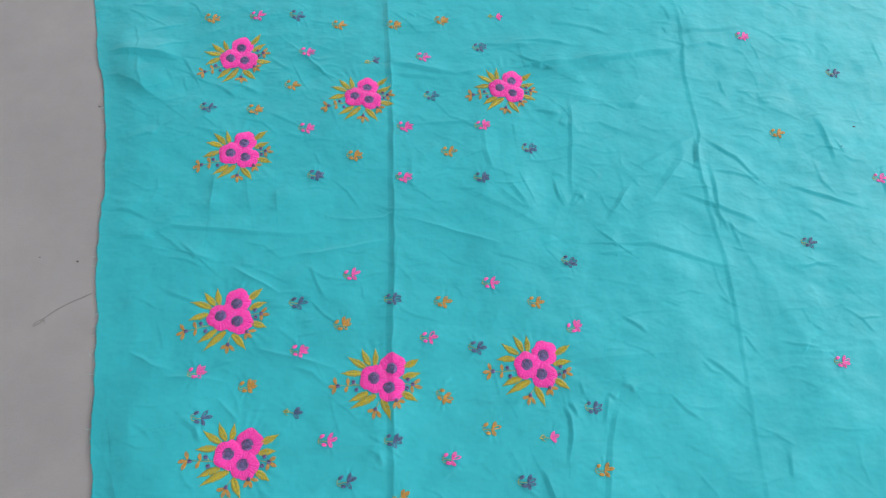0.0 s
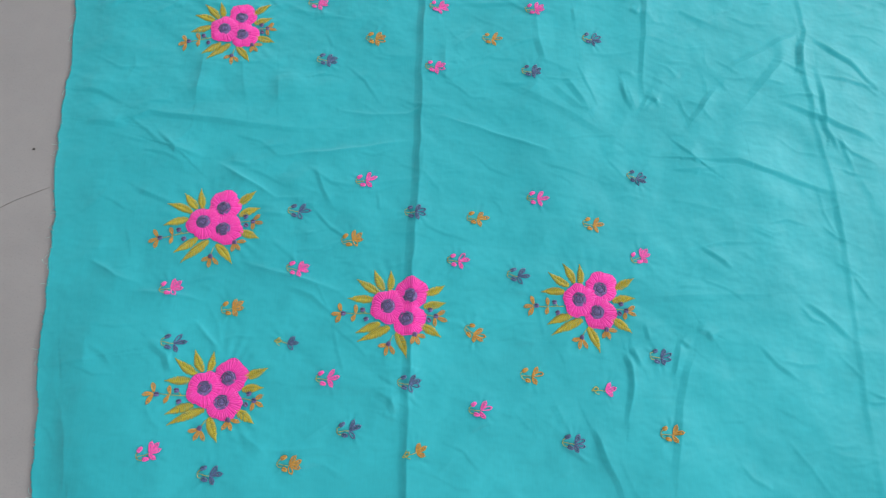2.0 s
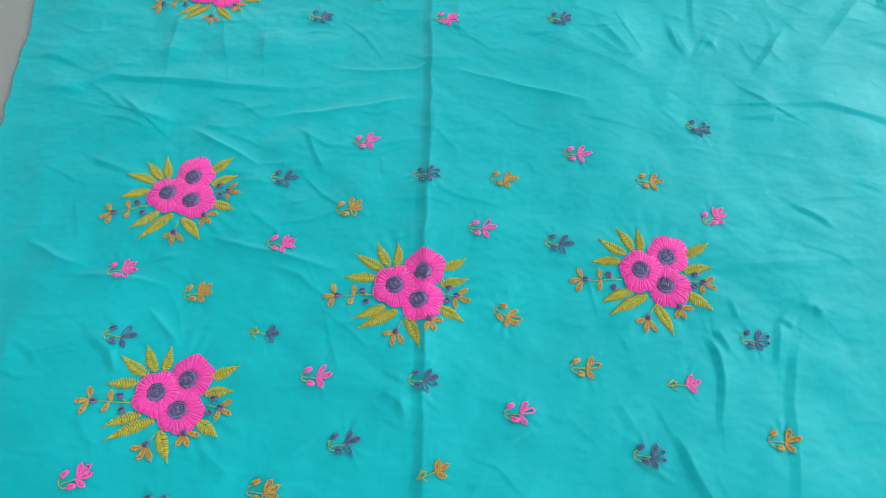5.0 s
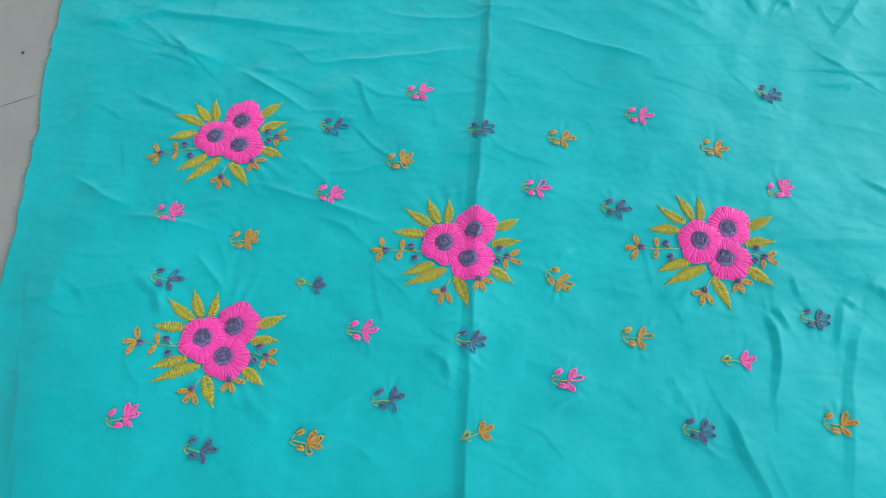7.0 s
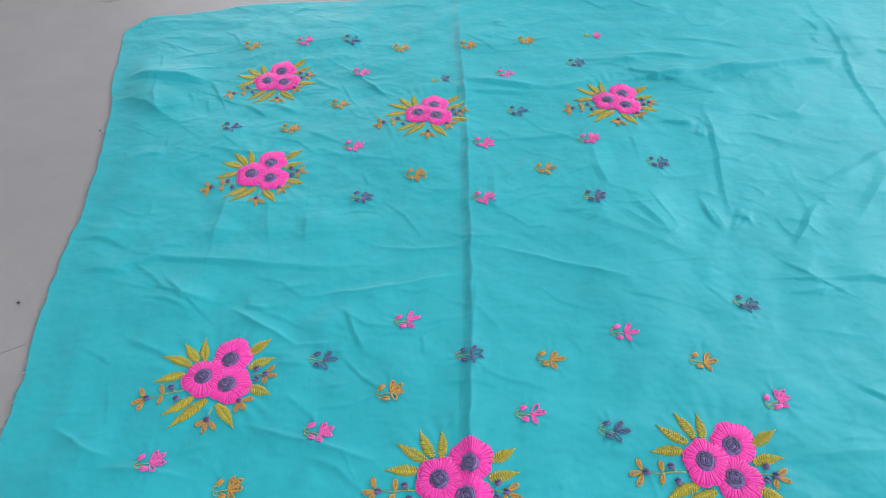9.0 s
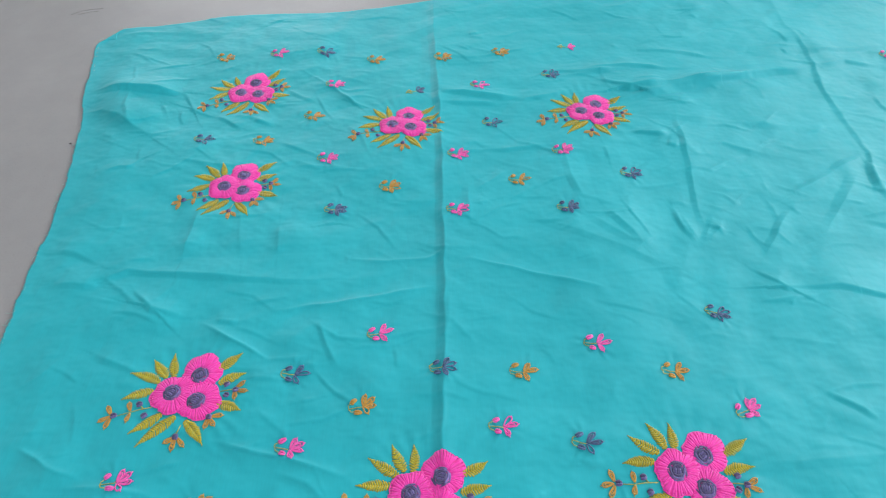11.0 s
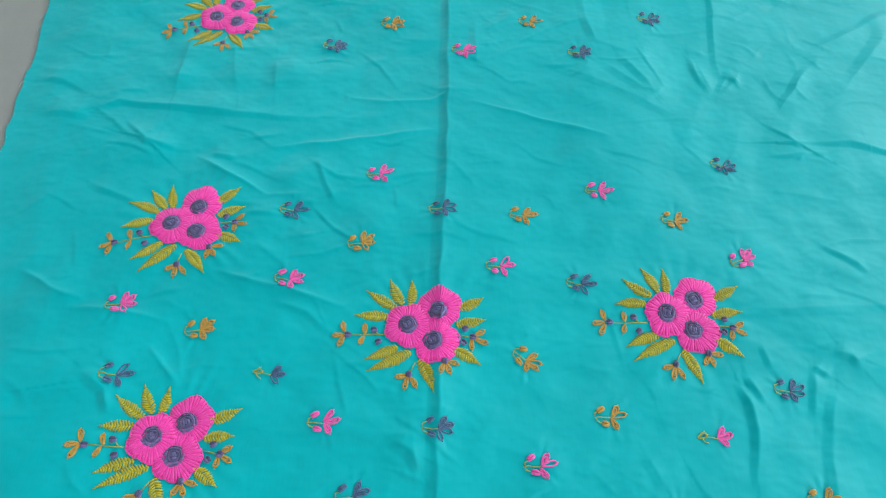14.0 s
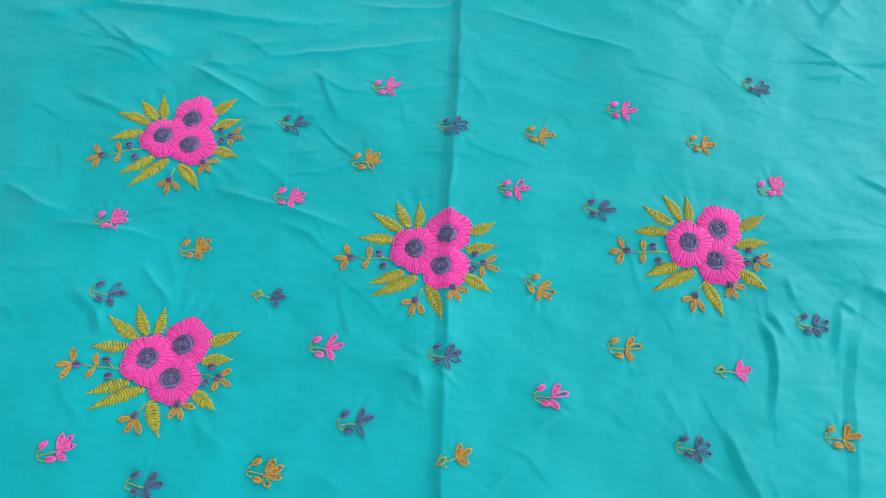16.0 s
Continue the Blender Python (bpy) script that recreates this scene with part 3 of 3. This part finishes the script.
def leaf(a, tip, width, parent, rng):
    """Slanted stitches on both sides of a midrib."""
    s = Shape()
    ax, ay = a
    dx, dy = tip[0] - ax, tip[1] - ay
    length = math.hypot(dx, dy)
    ux, uy = dx / length, dy / length
    n = max(9, int(length / 0.0018))
    bend = rng.uniform(-0.05, 0.05)

    def at(u, w, z):
        w = w + bend * length * 4 * (u / length) * (1 - u / length)
        return ax + ux * u - uy * w, ay + uy * u + ux * w, z

    for i in range(n):
        q = (i + 0.3) / n
        half = width / 2 * 1.04 * math.sin(math.pi * (0.06 + 0.94 * q) ** 0.66)
        for side in (-1, 1):
            u0, u1 = q * length - 0.0002 * side + rng.uniform(-0.0002, 0.0002), min(length, q * length + half * 0.55 + rng.uniform(-0.0003, 0.0003))
            w = half * side * rng.uniform(0.92, 1.07)
            s.tube([at(u0, -0.0004 * side, 0.0006), at((u0 + u1) / 2, w * 0.55, 0.0008), at(u1, w, 0.0001)], [0.00068, 0.00072, 0.00056], 6, flat=0.6)
    s.tube([at(length * 0.88, 0, 0.0006), at(length * 1.05, 0, 0.0001)], 0.00042, 5)
    return s.link("leaf", OLIVE, parent)


def flower(cx, cy, rx, ry, radius, lift, phase, parent, rng):
    """Petals of radial stitches from the rosette's rim out to a scalloped edge."""
    s = Shape()
    n = 46
    base = len(s.v)

    def edge(t):
        return radius * (1 + 0.135 * abs(math.sin(2.5 * t + phase)) - 0.085 + 0.02 * math.sin(3 * t + phase * 2))

    rim = []
    for i in range(n):
        t = 2 * math.pi * (i + rng.uniform(-0.28, 0.28)) / n
        e = edge(t) * rng.uniform(0.975, 1.02)
        rim.append((cx + e * math.cos(t), cy + e * math.sin(t)))
    # the padding under the stitches, almost level with them towards the middle
    s.v.append((rx, ry, 0.0013 + lift))
    for q, z in ((0.60, 0.00125), (0.97, 0.0001)):
        for px, py in rim:
            s.v.append((rx + (px - rx) * q, ry + (py - ry) * q, z + lift))
    for i in range(n):
        j = (i + 1) % n
        s.f.append((base, base + 1 + i, base + 1 + j))
        s.f.append((base + 1 + i, base + 1 + n + i, base + 1 + n + j, base + 1 + j))
    for i, (px, py) in enumerate(rim):
        k = rng.uniform(0.22, 0.42)
        j = 1 + rng.uniform(-0.025, 0.04)
        side = rng.uniform(-0.0006, 0.0006)
        pts = []
        for q in (k, 0.55, 0.82, 1.0):
            qq = q * j if q > 0.9 else q
            dx, dy = px - rx, py - ry
            d = math.hypot(dx, dy)
            w = side * math.sin(math.pi * q)
            pts.append((rx + dx * qq - dy / d * w, ry + dy * qq + dx / d * w, lift + 0.00125 * (1 - 0.72 * q ** 3) + rng.uniform(0, 0.00018)))
        s.tube(pts, [0.00060, 0.00085, 0.00098, 0.00074], 6, flat=0.5)
    edge_pts = [(px + rng.uniform(-0.0005, 0.0005), py + rng.uniform(-0.0005, 0.0005), lift + 0.0004) for px, py in rim]
    s.tube(edge_pts + edge_pts[:2], 0.00058, 5, flat=0.7)
    return s.link("flower", PINK, parent)


def rosette(cx, cy, lift, turn, parent, rng, size=1.0):
    """A rose of wound knots: three straight ones in the middle and arcs round them."""
    s = Shape()
    z = 0.0013 + lift
    c, d = math.cos(turn), math.sin(turn)
    # the ground stitches that show between the knots
    s.v.append((cx, cy, z + 0.0011))
    for k in range(14):
        t = 2 * math.pi * k / 14
        s.v.append((cx + 0.0060 * size * math.cos(t), cy + 0.0060 * size * math.sin(t), z - 0.0002))
    for k in range(14):
        s.f.append((0, 1 + k, 1 + (k + 1) % 14))
    for k in (-1, 0, 1):
        ox, oy = -d * 0.00165 * k * size, c * 0.00165 * k * size
        h = (0.0021 - 0.0003 * abs(k)) * size
        bullion(s, [(cx + ox - c * h, cy + oy - d * h, z + 0.0009), (cx + ox, cy + oy, z + 0.0014), (cx + ox + c * h, cy + oy + d * h, z + 0.0009)], 0.00072 * size, 6)
    for ring, (r, count, zz) in enumerate(((0.0036, 3, 0.0008), (0.0053, 4, 0.0003), (0.0067, 5, -0.0003))):
        for i in range(count):
            t0 = turn + 2 * math.pi * i / count + ring * 0.7 + rng.uniform(-0.25, 0.25)
            span = 2 * math.pi / count * rng.uniform(1.0, 1.25)
            lean = rng.uniform(-0.10, 0.10)
            pts = []
            for q in range(6):
                t = t0 + span * q / 5
                # each knot lies straighter than the ring it belongs to
                rr = size * r * (0.95 + lean * (q / 5 - 0.5) - 0.13 * math.sin(math.pi * q / 5) + 0.08)
                pts.append((cx + rr * math.cos(t), cy + rr * math.sin(t), z + zz + 0.0003 * math.sin(math.pi * q / 5) + rng.uniform(-0.0001, 0.0001)))
            bullion(s, pts, rng.uniform(0.00068, 0.00082) * size, 8)
    return s.link("rosette", BLUE, parent)


def floret(centre, tips, parent, rng, at):
    for tip in tips:
        s = Shape()
        loop_petal(s, at(centre[0] * 0.9 + tip[0] * 0.1, centre[1] * 0.9 + tip[1] * 0.1), at(*tip), rng.uniform(3.8, 4.6) * MM, 0.00052, True, rng)
        s.link("floret_petal", ORANGE, parent)


def bouquet(x, y, turn=0.0, size=1.0):
    """Three pink flowers with wound rosettes, ten leaves and four ochre florets."""
    rng = random.Random(int(x * 9973) * 17 + int(y * 7561))
    t = radians(turn)
    ct, st = math.cos(t) * size * MM, math.sin(t) * size * MM

    def at(px, py, j=0.6):
        px, py = px + rng.uniform(-j, j), py + rng.uniform(-j, j)
        return x + px * ct - py * st, y + px * st + py * ct

    s = Shape()
    s.tube([(*at(*p), 0.0006) for p in ((-58, -7.8), (-48, -8.1), (-40, -7.6), (-30, -7.7))], 0.00036, 5)
    ob = s.link("bouquet", STEM, cloth, "stitched bouquet of three pink flowers with violet-blue rosettes")
    for way in (((-36, -7.6), (-39, -4.6)), ((24, -8), (30, -8.6), (35, -9.2)), ((-7, -30), (-11.5, -38)), ((11, -24), (14, -29))):
        s = Shape()
        s.tube([(*at(*p), 0.0005) for p in way], 0.00038, 5)
        s.link("stem", STEM, ob)
    for base, tip, w in (((-29, 8.0), (-54, 6.5), 8.5), ((-24, 14.5), (-45.5, 28), 8.5), ((-18.5, 17), (-29.5, 38), 8.5), ((-13, 16.5), (-11, 38), 7.5),
                         ((25, 13.4), (45, 24), 8.5), ((22.5, 0.4), (45, 4.2), 8.5), ((-22, -17), (-46, -26.5), 8.5), ((-11, -21), (-41.5, -37.5), 9.0),
                         ((-4.6, -27.5), (7, -51.5), 9.0), ((20.5, -19), (39.5, -30.5), 9.0)):
        leaf(at(*base), at(*tip, 1.3), w * MM * size, ob, rng)
    for k, (fc, rc, rad) in enumerate((((10.6, 14.6), (8.7, 12.0), 17.0), ((7.9, -13.0), (5.2, -12.2), 17.4), ((-13.9, -0.6), (-14.2, 0.5), 17.8))):
        fx, fy = at(*fc, 0.4)
        gx, gy = at(*rc, 0.4)
        flower(fx, fy, gx, gy, 0.965 * rad * MM * size, 0.00035 * k, rng.uniform(0, 6), ob, rng)
        rosette(gx, gy, 0.00035 * k, t + rng.uniform(0, 3.1), ob, rng, size * 1.1)
    floret((-61.5, -7.4), ((-71.5, -8.9), (-64.5, 2.2), (-66.6, -17)), ob, rng, at)
    floret((-46.7, -8.1), ((-47.5, 0.6), (-49.6, -15.4)), ob, rng, at)
    floret((35.9, -9.3), ((44.6, -4.2), (46.3, -14), (35.0, -18.6)), ob, rng, at)
    floret((-11.8, -39.2), ((-21.4, -41.5), (-15.2, -50), (-6.2, -49)), ob, rng, at)
    floret((14.5, -29.3), ((10.6, -38.4), (18.2, -38.6), (25, -31)), ob, rng, at)
    for px, py, a in ((-40, -3.4, 10), (-36.3, -14.0, 25), (30.6, -3.1, 20), (28.9, -13.4, -40), (-59.2, -7.6, 0), (36.6, -9.6, -10), (-11.6, -39.0, 70), (14.6, -29.3, 80)):
        bx, by = at(px, py)
        bud(bx, by, radians(a) + t, 4.8 * MM * size, 1.55 * MM * size, BLUE, ob, rng)
    return ob


for where in BOUQUETS:
    bouquet(*where)
for where, form in SPRIGS:
    sprig(*where, form=form)


# ---------------------------------------------------------------- small things
def fray(x, y, length, bend):
    s = Shape()
    rng = random.Random(int(y * 1e4))
    a = math.pi + rng.uniform(-0.9, 0.9)
    pts = []
    for i in range(7):
        q = i / 6
        pts.append((x + length * q * math.cos(a + bend * q), y + length * q * math.sin(a + bend * q), 0.0016 * (1 - q) + 0.0005))
    s.tube(pts, 0.00022, 5)
    return s.link("frayed_thread", FRAY, cloth, conform=False)


edge_rng = random.Random(11)
for i in range(150):
    fy = -0.30 + 0.90 * i / 149 + edge_rng.uniform(-0.005, 0.005)
    fray(float(left_edge(fy)) + 0.002, fy, 0.003 + 0.007 * edge_rng.random() ** 2, edge_rng.uniform(-1.5, 1.5))
for fy, ln, bd in ((-0.055, 0.016, 3.6), (-0.072, 0.020, -4.0), (-0.088, 0.014, 3.0)):
    fray(float(left_edge(fy)) + 0.002, fy, ln, bd)


def fibre(name, label, pts, r, mat):
    s = Shape()
    s.tube([(x, y, r + 0.0002) for x, y in pts], r, 5)
    return tagged(s.link(name, mat, None, label, conform=False), category=name.replace("_", " "))


fibre("loose_hair", "thin curved dark fibre lying on the cement floor",
      [(-0.143 + -0.055 * q + 0.004 * math.sin(q * 5), 0.109 - 0.037 * q + 0.006 * math.sin(q * 3.1), ) for q in np.linspace(0, 1, 16)], 0.00018, HAIR)
fibre("loose_hair", "small curled dark fibre lying on the cement floor",
      [(-0.203 + 0.007 * math.cos(q), 0.070 + 0.004 * math.sin(q * 1.3)) for q in np.linspace(0, 6, 18)], 0.0002, HAIR)


# a chevron scratch in the cement, built as two thin threads
fibre("loose_hair", "pale chevron scratch on the cement floor, bent line laid as a thin thread", [(-0.272, 0.677), (-0.262, 0.686), (-0.250, 0.690), (-0.232, 0.693)], 0.00022, HAIR)
fibre("loose_hair", "pale chevron scratch on the cement floor, second line laid as a thin thread", [(-0.262, 0.677), (-0.250, 0.683), (-0.236, 0.686)], 0.0002, HAIR)


def speck(x, y, size, on_cloth=False):
    """A crumb of dark lint."""
    rng = random.Random(int(x * 1e4) + int(y * 1e5))
    bm = bmesh.new()
    bmesh.ops.create_icosphere(bm, subdivisions=1, radius=size)
    base = float(height(x, y)) if on_cloth else 0.0
    for v in bm.verts:
        v.co = Vector((x + v.co.x * rng.uniform(0.6, 1.5), y + v.co.y * rng.uniform(0.5, 1.1), base + 0.0002 + size * 0.5 + v.co.z * 0.55))
    me = bpy.data.meshes.new("lint_speck")
    bm.to_mesh(me)
    bm.free()
    me.materials.append(LINT)
    return tagged(new("lint_speck", me), "tiny dark speck of lint on the %s" % ("turquoise cloth" if on_cloth else "cement floor"), "lint", "specks of lint")


speck(-0.168, 0.153, 0.0016)
speck(-0.217, 0.160, 0.0011)
speck(-0.174, 0.395, 0.0016)
speck(-0.268, 0.075, 0.0010)
speck(0.994, 0.363, 0.0018, True)
speck(0.961, 0.326, 0.0012, True)
